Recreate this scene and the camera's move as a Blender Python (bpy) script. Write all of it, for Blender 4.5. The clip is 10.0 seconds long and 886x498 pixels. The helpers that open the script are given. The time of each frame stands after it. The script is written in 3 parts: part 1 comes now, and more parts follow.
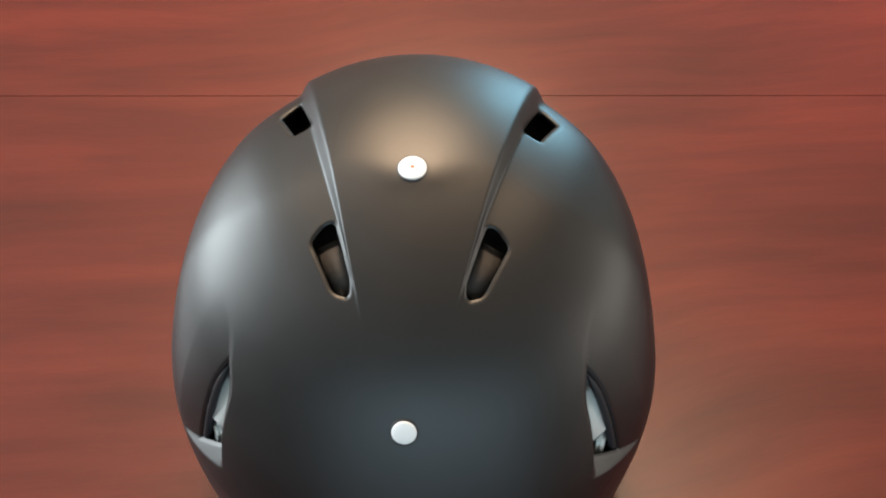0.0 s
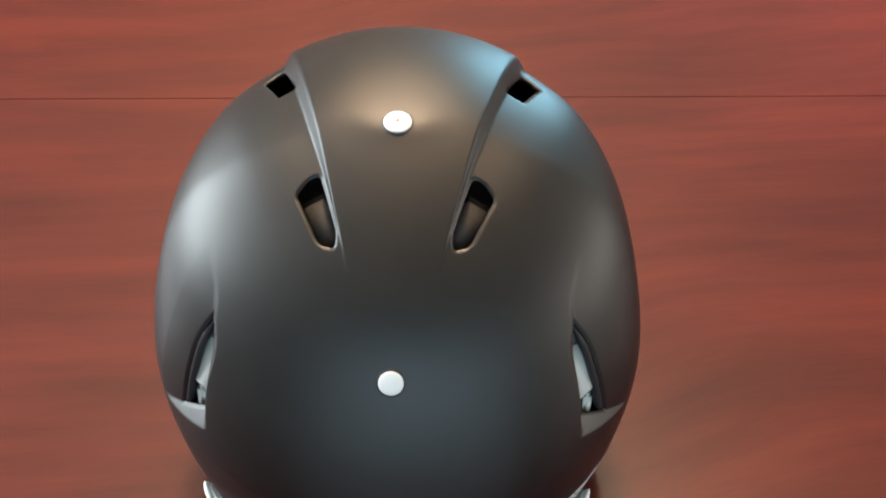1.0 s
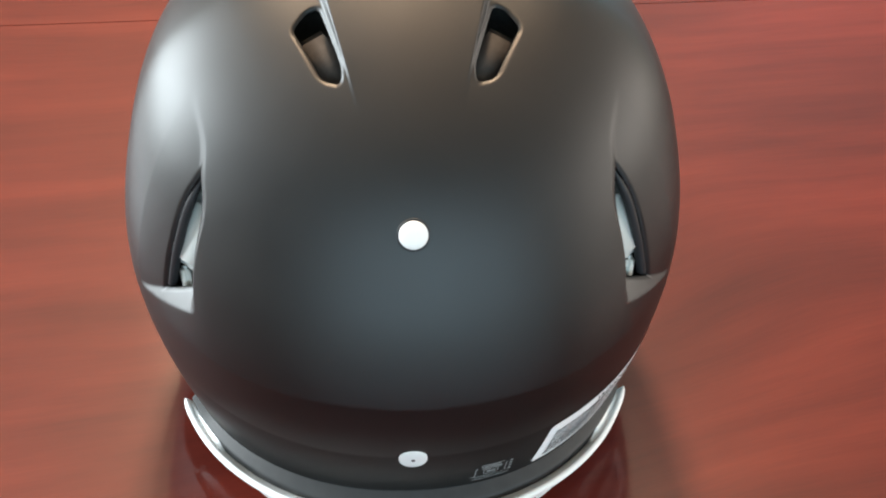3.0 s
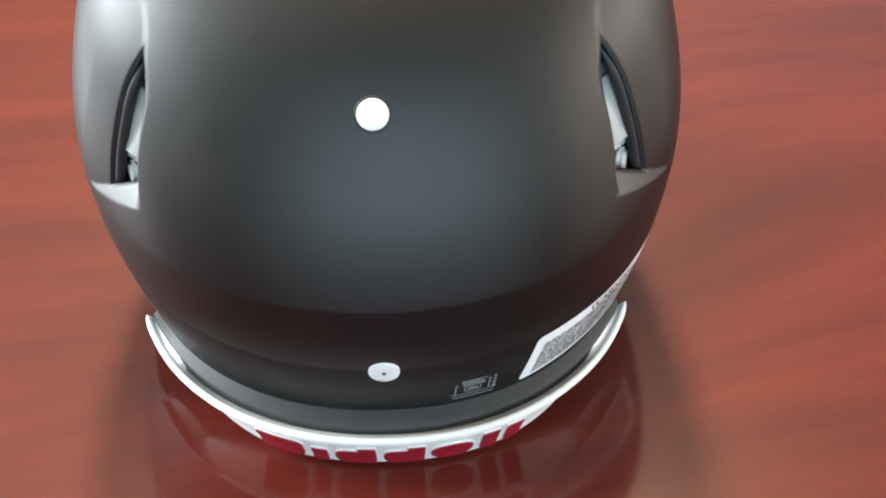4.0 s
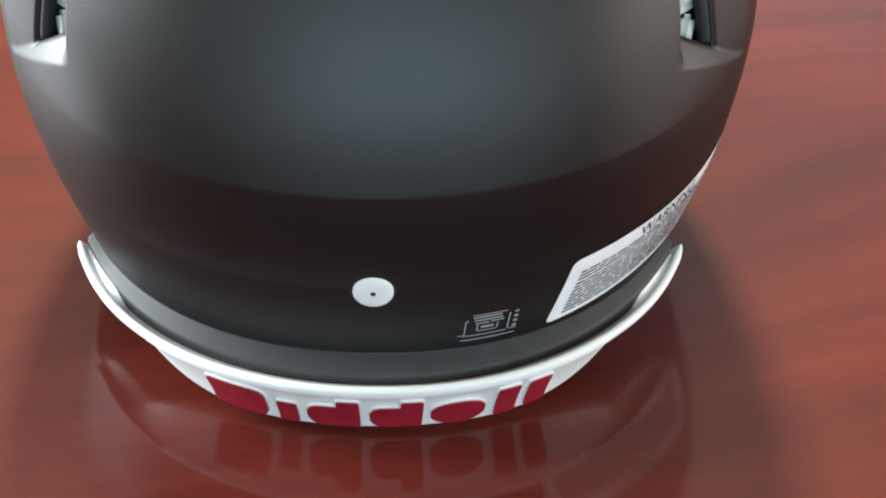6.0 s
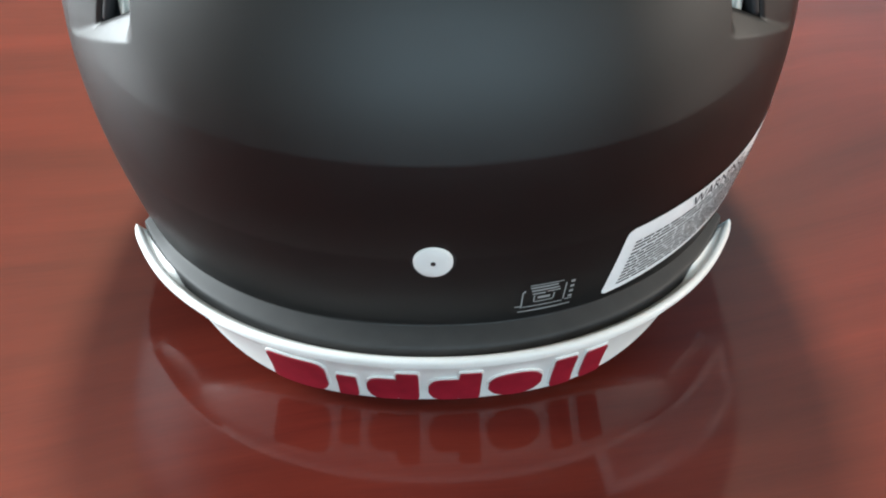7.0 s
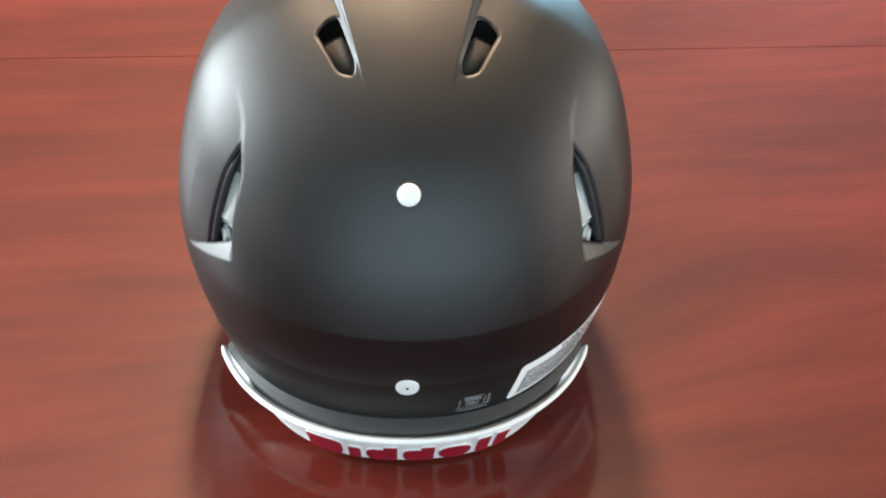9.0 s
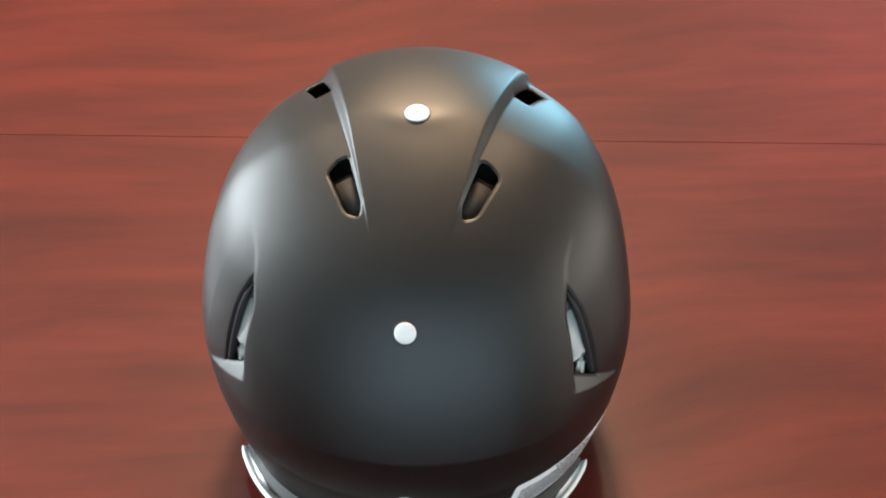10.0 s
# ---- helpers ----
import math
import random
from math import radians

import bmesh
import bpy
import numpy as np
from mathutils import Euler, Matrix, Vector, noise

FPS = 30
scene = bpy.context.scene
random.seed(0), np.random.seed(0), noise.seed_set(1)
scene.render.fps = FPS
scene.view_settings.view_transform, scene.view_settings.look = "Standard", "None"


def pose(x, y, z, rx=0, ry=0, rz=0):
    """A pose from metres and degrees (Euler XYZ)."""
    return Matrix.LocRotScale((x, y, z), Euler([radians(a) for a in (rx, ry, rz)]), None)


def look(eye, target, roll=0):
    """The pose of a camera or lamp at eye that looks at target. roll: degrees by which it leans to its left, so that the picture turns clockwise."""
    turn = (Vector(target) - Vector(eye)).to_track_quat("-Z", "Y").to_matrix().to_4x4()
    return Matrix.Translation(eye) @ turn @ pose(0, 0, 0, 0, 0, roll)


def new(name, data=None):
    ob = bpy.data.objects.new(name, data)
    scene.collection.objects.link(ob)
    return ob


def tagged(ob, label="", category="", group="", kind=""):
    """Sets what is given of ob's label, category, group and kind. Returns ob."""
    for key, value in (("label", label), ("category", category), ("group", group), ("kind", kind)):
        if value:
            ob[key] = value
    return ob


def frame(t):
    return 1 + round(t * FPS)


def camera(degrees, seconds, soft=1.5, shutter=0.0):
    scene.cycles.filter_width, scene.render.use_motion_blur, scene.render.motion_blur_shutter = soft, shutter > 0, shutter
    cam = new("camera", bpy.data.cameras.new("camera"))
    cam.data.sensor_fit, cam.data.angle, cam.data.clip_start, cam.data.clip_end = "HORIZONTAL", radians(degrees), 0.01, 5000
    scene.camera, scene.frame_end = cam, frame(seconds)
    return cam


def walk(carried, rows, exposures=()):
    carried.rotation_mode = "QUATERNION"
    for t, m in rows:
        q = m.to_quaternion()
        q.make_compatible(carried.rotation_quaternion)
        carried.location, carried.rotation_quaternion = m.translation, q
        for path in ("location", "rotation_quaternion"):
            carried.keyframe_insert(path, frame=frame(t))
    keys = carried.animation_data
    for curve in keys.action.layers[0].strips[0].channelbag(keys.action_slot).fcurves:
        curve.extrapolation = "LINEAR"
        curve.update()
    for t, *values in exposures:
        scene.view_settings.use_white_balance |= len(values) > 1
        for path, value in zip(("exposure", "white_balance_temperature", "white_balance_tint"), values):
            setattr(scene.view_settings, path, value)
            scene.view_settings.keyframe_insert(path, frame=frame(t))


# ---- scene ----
cam = camera(30, 10.0, soft=2.0)


def aimed(x, y, z, yaw, pitch, roll):
    """A camera pose from its place, bearing, pitch and lean."""
    return pose(x, y, z, 90 + pitch, 0, yaw) @ pose(0, 0, 0, 0, 0, roll)


# seconds, place in metres, yaw, pitch and roll in degrees
ROUTE = [
    (0.0, 0.0329, -0.4829, 0.7855, 2.34, -52.76, -0.36),
    (0.5, 0.0170, -0.4995, 0.7656, 0.23, -51.28, 1.27),
    (1.0, 0.0243, -0.5374, 0.7410, 0.33, -48.95, 0.88),
    (1.5, 0.0172, -0.5370, 0.7186, -0.18, -48.33, 0.84),
    (2.0, -0.0066, -0.5409, 0.6668, -1.26, -46.29, 1.14),
    (2.5, -0.0289, -0.5392, 0.6297, -4.48, -46.58, 2.28),
    (2.7, -0.0290, -0.5496, 0.6175, -5.18, -45.79, 2.47),
    (4.0, 0.0167, -0.5381, 0.5226, -0.85, -44.98, -1.00),
    (4.5, 0.0364, -0.5425, 0.4865, 1.41, -44.24, -2.07),
    (5.0, 0.0361, -0.5278, 0.4477, 2.05, -42.37, -2.31),
    (6.5, 0.0068, -0.4921, 0.3458, -1.31, -37.81, 1.58),
    (7.0, 0.0007, -0.5156, 0.3512, -0.33, -37.33, -0.28),
    (7.5, -0.0146, -0.5490, 0.3712, -2.00, -35.97, -0.21),
    (8.0, -0.0196, -0.6456, 0.4619, -2.77, -35.11, 0.79),
    (8.5, -0.0268, -0.7212, 0.5591, -3.11, -36.96, 1.25),
    (9.0, -0.0136, -0.7072, 0.6537, -2.91, -41.42, 1.91),
    (9.5, 0.0296, -0.7064, 0.7071, 0.75, -41.42, 0.30),
    (10.0, 0.0524, -0.6795, 0.7548, 3.34, -43.22, -0.28),
]
# the clip's camera opens up a little over the dark back of the helmet
walk(cam, [(row[0], aimed(*row[1:])) for row in ROUTE], [(0.0, -0.52), (1.0, -0.44), (2.0, -0.28), (4.0, 0.16), (5.2, 0.13), (6.8, -0.16), (7.4, -0.08), (8.0, 0.18), (9.0, 0.02), (10.0, -0.34)])


# ---- light: daylight in three window openings, a warm pendant lamp, and added fills from the east and onto the ceiling ----
world = bpy.data.worlds.new("sky")
scene.world = world
world.use_nodes = True
sky = world.node_tree.nodes.new("ShaderNodeTexSky")
sky.sky_type = "NISHITA"
sky.sun_disc = False
sky.sun_elevation, sky.sun_rotation = radians(38), radians(250)
world.node_tree.links.new(sky.outputs[0], world.node_tree.nodes["Background"].inputs[0])
world.node_tree.nodes["Background"].inputs[1].default_value = 0.08


def area_light(name, eye, target, width, height, power, colour):
    data = bpy.data.lights.new(name, "AREA")
    data.shape, data.size, data.size_y = "RECTANGLE", width, height
    data.energy, data.color = power, colour
    ob = new(name, data)
    ob.matrix_world = look(eye, target)
    return ob


FLOOR, CEILING = -0.74, 2.60
WEST, EAST, SOUTH, NORTH = -3.0, 3.0, -3.2, 4.2
area_light("window_light_west", (WEST + 0.02, 1.10, 1.15), (0, 1.10, 1.15), 2.5, 1.8, 435, (0.86, 0.96, 1.0))
area_light("window_light_north", (1.42, NORTH - 0.02, 0.45), (1.42, 0, 0.45), 0.9, 1.4, 115, (0.36, 0.78, 1.0))
area_light("window_light_south", (0.50, SOUTH + 0.02, 1.25), (0.50, 0, 1.25), 3.8, 1.5, 92, (0.62, 0.87, 1.0))
# added warm fill from the east, in place of bounce off that wall
area_light("fill_light_east", (EAST - 0.02, 0.0, 0.85), (0, 0.0, 0.85), 2.6, 1.2, 70, (1.0, 0.90, 0.80))
area_light("pendant_lamp_light", (-0.1, 2.00, 2.36), (-0.1, 1.85, 0), 0.38, 0.38, 235, (1.0, 0.70, 0.45))
# added fill: a warm pool on the ceiling for the tabletop to mirror
area_light("ceiling_fill_light", (0.08, 1.24, 2.05), (0.08, 1.2401, CEILING), 0.34, 0.34, 185, (1.0, 0.76, 0.56))


# ---- materials ----
def material(name, colour, rough=0.5, metal=0.0, spec=0.5, coat=0.0, coat_rough=0.1):
    m = bpy.data.materials.new(name)
    m.use_nodes = True
    b = m.node_tree.nodes["Principled BSDF"]
    b.inputs["Base Color"].default_value = (*colour, 1)
    b.inputs["Roughness"].default_value = rough
    b.inputs["Metallic"].default_value = metal
    b.inputs["Specular IOR Level"].default_value = spec
    b.inputs["Coat Weight"].default_value = coat
    b.inputs["Coat Roughness"].default_value = coat_rough
    return m


def node(m, kind, **values):
    n = m.node_tree.nodes.new(kind)
    for key, value in values.items():
        n.inputs[key].default_value = value
    return n


def link(m, a, out, b, into):
    m.node_tree.links.new(a.outputs[out], b.inputs[into])


def grain(m, scale, low, high, bump=0.0, rough=None, detail=6, bump_scale=None):
    """Varies a material's colour between low and high, and its relief and gloss, by noise of the given scale."""
    b = m.node_tree.nodes["Principled BSDF"]
    co = node(m, "ShaderNodeTexCoord")
    n1 = node(m, "ShaderNodeTexNoise", Scale=scale, Detail=detail, Roughness=0.6)
    link(m, co, "Object", n1, "Vector")
    ramp = node(m, "ShaderNodeValToRGB")
    ramp.color_ramp.elements[0].position, ramp.color_ramp.elements[1].position = 0.3, 0.7
    ramp.color_ramp.elements[0].color, ramp.color_ramp.elements[1].color = (*low, 1), (*high, 1)
    link(m, n1, "Fac", ramp, "Fac")
    link(m, ramp, "Color", b, "Base Color")
    if bump:
        n2 = node(m, "ShaderNodeTexNoise", Scale=bump_scale or scale * 6, Detail=3.0)
        link(m, co, "Object", n2, "Vector")
        bp = node(m, "ShaderNodeBump", Strength=bump, Distance=0.0004)
        link(m, n2, "Fac", bp, "Height")
        link(m, bp, "Normal", b, "Normal")
    if rough:
        mr = node(m, "ShaderNodeMapRange")
        mr.inputs["To Min"].default_value, mr.inputs["To Max"].default_value = rough
        link(m, n1, "Fac", mr, "Value")
        link(m, mr, "Result", b, "Roughness")
    return m


def mahogany():
    """Red-brown veneer: long streaks, broad dark figure and fine pores under a clear lacquer."""
    m = material("mahogany_veneer", (0.2, 0.04, 0.02), 0.5, spec=0.08, coat=0.85, coat_rough=0.09)
    b = m.node_tree.nodes["Principled BSDF"]
    b.inputs["Coat IOR"].default_value = 1.42
    co = node(m, "ShaderNodeTexCoord")
    bend = node(m, "ShaderNodeMapping")
    bend.inputs["Rotation"].default_value = (0, 0, radians(-11))
    link(m, co, "Object", bend, "Vector")
    warp = node(m, "ShaderNodeTexNoise", Scale=2.2, Detail=2.0)
    link(m, bend, "Vector", warp, "Vector")
    mix = node(m, "ShaderNodeMix")
    mix.data_type = "RGBA"
    mix.blend_type = "ADD"
    mix.inputs[0].default_value = 0.15
    link(m, bend, "Vector", mix, 6)
    link(m, warp, "Color", mix, 7)
    st = node(m, "ShaderNodeMapping")
    st.inputs["Scale"].default_value = (5.0, 46.0, 1)
    link(m, mix, 2, st, "Vector")
    streak = node(m, "ShaderNodeTexNoise", Scale=1.0, Detail=8.0, Roughness=0.62)
    link(m, st, "Vector", streak, "Vector")
    sp = node(m, "ShaderNodeMapping")
    sp.inputs["Scale"].default_value = (40.0, 900.0, 1)
    link(m, mix, 2, sp, "Vector")
    pores = node(m, "ShaderNodeTexNoise", Scale=1.0, Detail=3.0)
    link(m, sp, "Vector", pores, "Vector")
    broad = node(m, "ShaderNodeMapping")
    broad.inputs["Scale"].default_value = (3.0, 9.0, 1)
    link(m, mix, 2, broad, "Vector")
    figure = node(m, "ShaderNodeTexNoise", Scale=1.0, Detail=3.0, Roughness=0.5)
    link(m, broad, "Vector", figure, "Vector")
    ramp = node(m, "ShaderNodeValToRGB")
    els = ramp.color_ramp.elements
    els[0].position, els[0].color = 0.25, (0.058, 0.0067, 0.0040, 1)
    els[1].position, els[1].color = 0.78, (0.106, 0.0148, 0.0082, 1)
    mid = els.new(0.5)
    mid.color = (0.083, 0.0103, 0.0059, 1)
    link(m, streak, "Fac", ramp, "Fac")
    tone = node(m, "ShaderNodeMapRange")
    tone.inputs["From Min"].default_value, tone.inputs["From Max"].default_value = 0.3, 0.7
    tone.inputs["To Min"].default_value, tone.inputs["To Max"].default_value = 0.66, 1.27
    link(m, figure, "Fac", tone, "Value")
    fine = node(m, "ShaderNodeMapRange")
    fine.inputs["To Min"].default_value, fine.inputs["To Max"].default_value = 0.86, 1.12
    link(m, pores, "Fac", fine, "Value")
    both = node(m, "ShaderNodeMath")
    both.operation = "MULTIPLY"
    link(m, tone, "Result", both, 0)
    link(m, fine, "Result", both, 1)
    shade = node(m, "ShaderNodeMix")
    shade.data_type = "RGBA"
    shade.blend_type = "MULTIPLY"
    shade.inputs[0].default_value = 1.0
    link(m, ramp, "Color", shade, 6)
    link(m, both, "Value", shade, 7)
    link(m, shade, 2, b, "Base Color")
    bp = node(m, "ShaderNodeBump", Strength=0.06, Distance=0.0003)
    link(m, pores, "Fac", bp, "Height")
    link(m, bp, "Normal", b, "Normal")
    return m


SHELL = grain(material("satin_black_paint", (0.01, 0.01, 0.01), 0.4, spec=0.47), 60, (0.0024, 0.0024, 0.0026), (0.0040, 0.0038, 0.0038), 0.05, (0.42, 0.48), bump_scale=2500)
SHELL.node_tree.nodes["Principled BSDF"].inputs["IOR"].default_value = 1.55
RIM = grain(material("matt_black_plastic", (0.018, 0.018, 0.019), 0.58, spec=0.6), 120, (0.020, 0.020, 0.021), (0.030, 0.0295, 0.030), 0.1, (0.55, 0.63), bump_scale=2500)
FOAM = grain(material("dark_foam", (0.03, 0.028, 0.026), 0.9), 300, (0.03, 0.027, 0.025), (0.06, 0.055, 0.05), 0.4)
VENT_PAD = grain(material("brown_grey_foam", (0.12, 0.105, 0.095), 0.85), 300, (0.024, 0.021, 0.019), (0.040, 0.035, 0.032), 0.3)
PAD = grain(material("pale_grey_pad_cover", (0.6, 0.62, 0.6), 0.55), 90, (0.60, 0.64, 0.62), (0.69, 0.71, 0.69), 0.1)
WHITE = grain(material("white_rubber", (0.78, 0.78, 0.76), 0.38), 120, (0.82, 0.82, 0.80), (0.87, 0.87, 0.855), 0.08)
PLUG = grain(material("white_plastic", (0.8, 0.8, 0.78), 0.35), 200, (0.84, 0.84, 0.83), (0.88, 0.88, 0.87), 0.05)
RED = grain(material("dark_red_paint", (0.33, 0.012, 0.03), 0.4), 150, (0.27, 0.009, 0.024), (0.38, 0.015, 0.035), 0.08)
PAPER = grain(material("label_film", (0.7, 0.71, 0.72), 0.42), 250, (0.82, 0.83, 0.85), (0.89, 0.90, 0.91), 0.15)
INK = material("printed_ink", (0.02, 0.02, 0.025), 0.6, spec=0.15)
GREY_INK = material("grey_print", (0.30, 0.31, 0.31), 0.55)
GASKET = material("black_rubber", (0.012, 0.012, 0.014), 0.55)
PORE = material("dark_socket", (0.03, 0.02, 0.018), 0.6)
RUST = material("tinted_socket", (0.35, 0.10, 0.06), 0.5)
WOOD = mahogany()
PLASTER = grain(material("painted_plaster", (0.5, 0.47, 0.43), 0.85), 30, (0.26, 0.225, 0.195), (0.30, 0.262, 0.228), 0.2)
TILE = grain(material("ceiling_board", (0.7, 0.68, 0.64), 0.9), 40, (0.29, 0.262, 0.23), (0.33, 0.30, 0.265), 0.2)
CARPET = grain(material("carpet", (0.12, 0.11, 0.10), 0.95), 200, (0.09, 0.08, 0.075), (0.15, 0.135, 0.125), 0.5)
LAMP_METAL = material("white_enamel", (0.8, 0.8, 0.78), 0.4)


# ---- building helpers ----
def mesh(name, verts, faces, mat, parent=None, label="", smooth=False):
    """One mesh object from vertices and faces, under a parent where one is given."""
    me = bpy.data.meshes.new(name)
    me.from_pydata([tuple(map(float, v)) for v in verts], [], [tuple(map(int, f)) for f in faces])
    me.materials.append(mat)
    if smooth:
        me.shade_smooth()
    ob = new(name, me)
    ob.parent = parent
    return tagged(ob, label)


def part(name, bm, mat, parent=None, label="", smooth=False):
    """Links a bmesh as one mesh object under a thing or a part."""
    bmesh.ops.recalc_face_normals(bm, faces=bm.faces)
    me = bpy.data.meshes.new(name)
    bm.to_mesh(me)
    bm.free()
    me.materials.append(mat)
    if smooth:
        me.shade_smooth()
    ob = new(name, me)
    ob.parent = parent
    return tagged(ob, label)


def box(x0, x1, y0, y1, z0, z1, bevel=0.0, bm=None):
    bm = bm or bmesh.new()
    made = bmesh.ops.create_cube(bm, size=1, matrix=Matrix.LocRotScale(((x0 + x1) / 2, (y0 + y1) / 2, (z0 + z1) / 2), None, (x1 - x0, y1 - y0, z1 - z0)))
    if bevel:
        edges = list({e for v in made["verts"] for e in v.link_edges})
        bmesh.ops.bevel(bm, geom=edges, offset=bevel, segments=2, affect="EDGES")
    return bm


def group_of(name, place, label, category):
    ob = new(name)
    ob.location = place
    ob.empty_display_size = 0.05
    return tagged(ob, label, category)


# ---- the room ----
def walled(name, x0, x1, y0, y1, hole=None):
    """A wall as a box, or as four boxes round a window opening given by its span along the wall and its heights."""
    bm = bmesh.new()
    if hole is None:
        box(x0, x1, y0, y1, FLOOR, CEILING, bm=bm)
    else:
        a, b, low, high = hole
        along_x = x1 - x0 > y1 - y0
        spans = [(None, a, FLOOR, CEILING), (b, None, FLOOR, CEILING), (a, b, FLOOR, low), (a, b, high, CEILING)]
        for s0, s1, z0, z1 in spans:
            if along_x:
                box(x0 if s0 is None else s0, x1 if s1 is None else s1, y0, y1, z0, z1, bm=bm)
            else:
                box(x0, x1, y0 if s0 is None else s0, y1 if s1 is None else s1, z0, z1, bm=bm)
    return tagged(part(name, bm, PLASTER), "plain warm grey plastered wall", "wall", kind="structure")


walled("wall_west", WEST - 0.15, WEST, SOUTH, NORTH, (-0.15, 2.35, 0.25, 2.05))
# the east opening is made up to frame the fill light
walled("wall_east", EAST, EAST + 0.15, SOUTH, NORTH, (-1.3, 1.3, 0.25, 1.45))
walled("wall_north", WEST, EAST, NORTH, NORTH + 0.15, (0.97, 1.87, -0.25, 1.15))
walled("wall_south", WEST, EAST, SOUTH - 0.15, SOUTH, (-1.40, 2.40, 0.50, 2.00))
tagged(part("floor", box(WEST, EAST, SOUTH, NORTH, FLOOR - 0.1, FLOOR), CARPET), "dark carpeted floor under the table", "floor", kind="structure")
tagged(part("ceiling", box(WEST, EAST, SOUTH, NORTH, CEILING, CEILING + 0.1), TILE), "plain greyish beige ceiling", "ceiling", kind="structure")
lamp = group_of("pendant_lamp", (-0.1, 2.00, CEILING), "white enamelled pendant lamp with warm light", "lamp")
part("stem", box(-0.012, 0.012, -0.012, 0.012, -0.19, 0, 0.003), LAMP_METAL, lamp)
part("shade", box(-0.20, 0.20, -0.20, 0.20, -0.23, -0.19, 0.008), LAMP_METAL, lamp)

# made-up holder for the ceiling fill, out of view
fill_holder = group_of("ceiling_fill", (0.08, 1.24, CEILING), "white enamelled hanging tray, added to carry the ceiling fill light", "lamp")
part("stem", box(-0.008, 0.008, -0.008, 0.008, -0.59, 0, 0.002), LAMP_METAL, fill_holder)
part("tray", box(-0.20, 0.20, -0.20, 0.20, -0.59, -0.57, 0.008), LAMP_METAL, fill_holder)

# ---- the table: two leaves that meet at a hairline joint ----
JOINT, SKEW = 0.2370, 0.0331


def leaf(y_near, y_far, near_skew, far_skew):
    """A table leaf with eased edges, its near and far edges running slightly askew."""
    half, thick, ease = 0.72, 0.035, 0.0003
    bm = box(-half, half, 0, 1, -thick, 0)
    for v in bm.verts:
        v.co.y = (y_far + far_skew * v.co.x) if v.co.y > 0.5 else (y_near + near_skew * v.co.x)
    bmesh.ops.bevel(bm, geom=list(bm.edges), offset=ease, segments=3, affect="EDGES")
    return bm


table = group_of("conference_table", (0, 0, FLOOR), "glossy red-brown mahogany conference table with a hairline joint", "table")


def on_table(ob):
    ob.location.z = -FLOOR
    return ob


on_table(part("tabletop", leaf(-1.15, JOINT - 0.00006, 0, SKEW), WOOD, table))
on_table(part("tabletop", leaf(JOINT + 0.00006, 1.75, SKEW, 0), WOOD, table))
for x, y in ((-0.55, -0.95), (0.55, -0.95), (-0.55, 1.5), (0.55, 1.5)):
    part("leg", box(x - 0.04, x + 0.04, y - 0.04, y + 0.04, 0, -FLOOR - 0.035, 0.006), WOOD, table)

# ---- the helmet ----
def spline(knots, values):
    """A natural cubic spline through values at the knots."""
    n, h = len(knots), np.diff(knots)
    m, r = np.zeros((n, n)), np.zeros(n)
    m[0, 0] = m[-1, -1] = 1
    for i in range(1, n - 1):
        m[i, i - 1:i + 2] = h[i - 1], 2 * (h[i - 1] + h[i]), h[i]
        r[i] = 6 * ((values[i + 1] - values[i]) / h[i] - (values[i] - values[i - 1]) / h[i - 1])
    c = np.linalg.solve(m, r)

    def at(x):
        i = np.clip(np.searchsorted(knots, x) - 1, 0, n - 2)
        a, b = (knots[i + 1] - x) / h[i], (x - knots[i]) / h[i]
        return a * values[i] + b * values[i + 1] + ((a**3 - a) * c[i] + (b**3 - b) * c[i + 1]) * h[i]**2 / 6
    return at


# level sections of the shell from crown to rim: height, back, front, half width, line of the widest point, fullness
SECTIONS = np.array([
    (0.2160, -0.0048, -0.0048, 0.0000, -0.0048, 1.85),
    (0.2132, -0.0192, 0.0252, 0.0281, 0.0004, 1.75),
    (0.2031, -0.0500, 0.0619, 0.0610, -0.0079, 1.75),
    (0.1794, -0.0896, 0.0981, 0.0980, -0.0174, 1.80),
    (0.1430, -0.1171, 0.1157, 0.1134, -0.0324, 1.88),
    (0.1000, -0.1335, 0.1235, 0.1178, -0.0382, 1.96),
    (0.0550, -0.1345, 0.1238, 0.1112, -0.0321, 2.07),
    (0.0200, -0.1292, 0.1172, 0.0988, -0.0287, 2.12),
    (-0.0100, -0.1240, 0.1100, 0.0880, -0.0226, 2.11),
])
# the rows mirrored past the crown keep it round
SECTIONS = np.concatenate([SECTIONS[2:0:-1][:, [0, 2, 1, 3, 4, 5]] * np.array([1, 1, 1, -1, 1, 1]), SECTIONS])
STEPS = np.array([-2, -1, 0, 1, 2, 3, 4, 5, 6, 6.8, 7.4])
SECTION = [spline(STEPS, SECTIONS[:, i]) for i in range(6)]


def smooth(a, b, x):
    t = np.clip((x - a) / (b - a), 0, 1)
    return t * t * (3 - 2 * t)


def bare(u, az):
    """A place on the bare shell: u from 0 at the crown downwards, az from 0 at the back to pi at the brow."""
    z, yb, yf, a, yw, n = (s(u) for s in SECTION)
    c, s = np.cos(az), np.sin(az)
    n = np.where(c > 0, n, 2.0)
    r = (np.abs(c)**n + np.abs(s)**n)**(-1 / n)
    return np.stack([a * s * r, yw - np.where(c > 0, yw - yb, yf - yw) * c * r, z + 0 * az], -1)


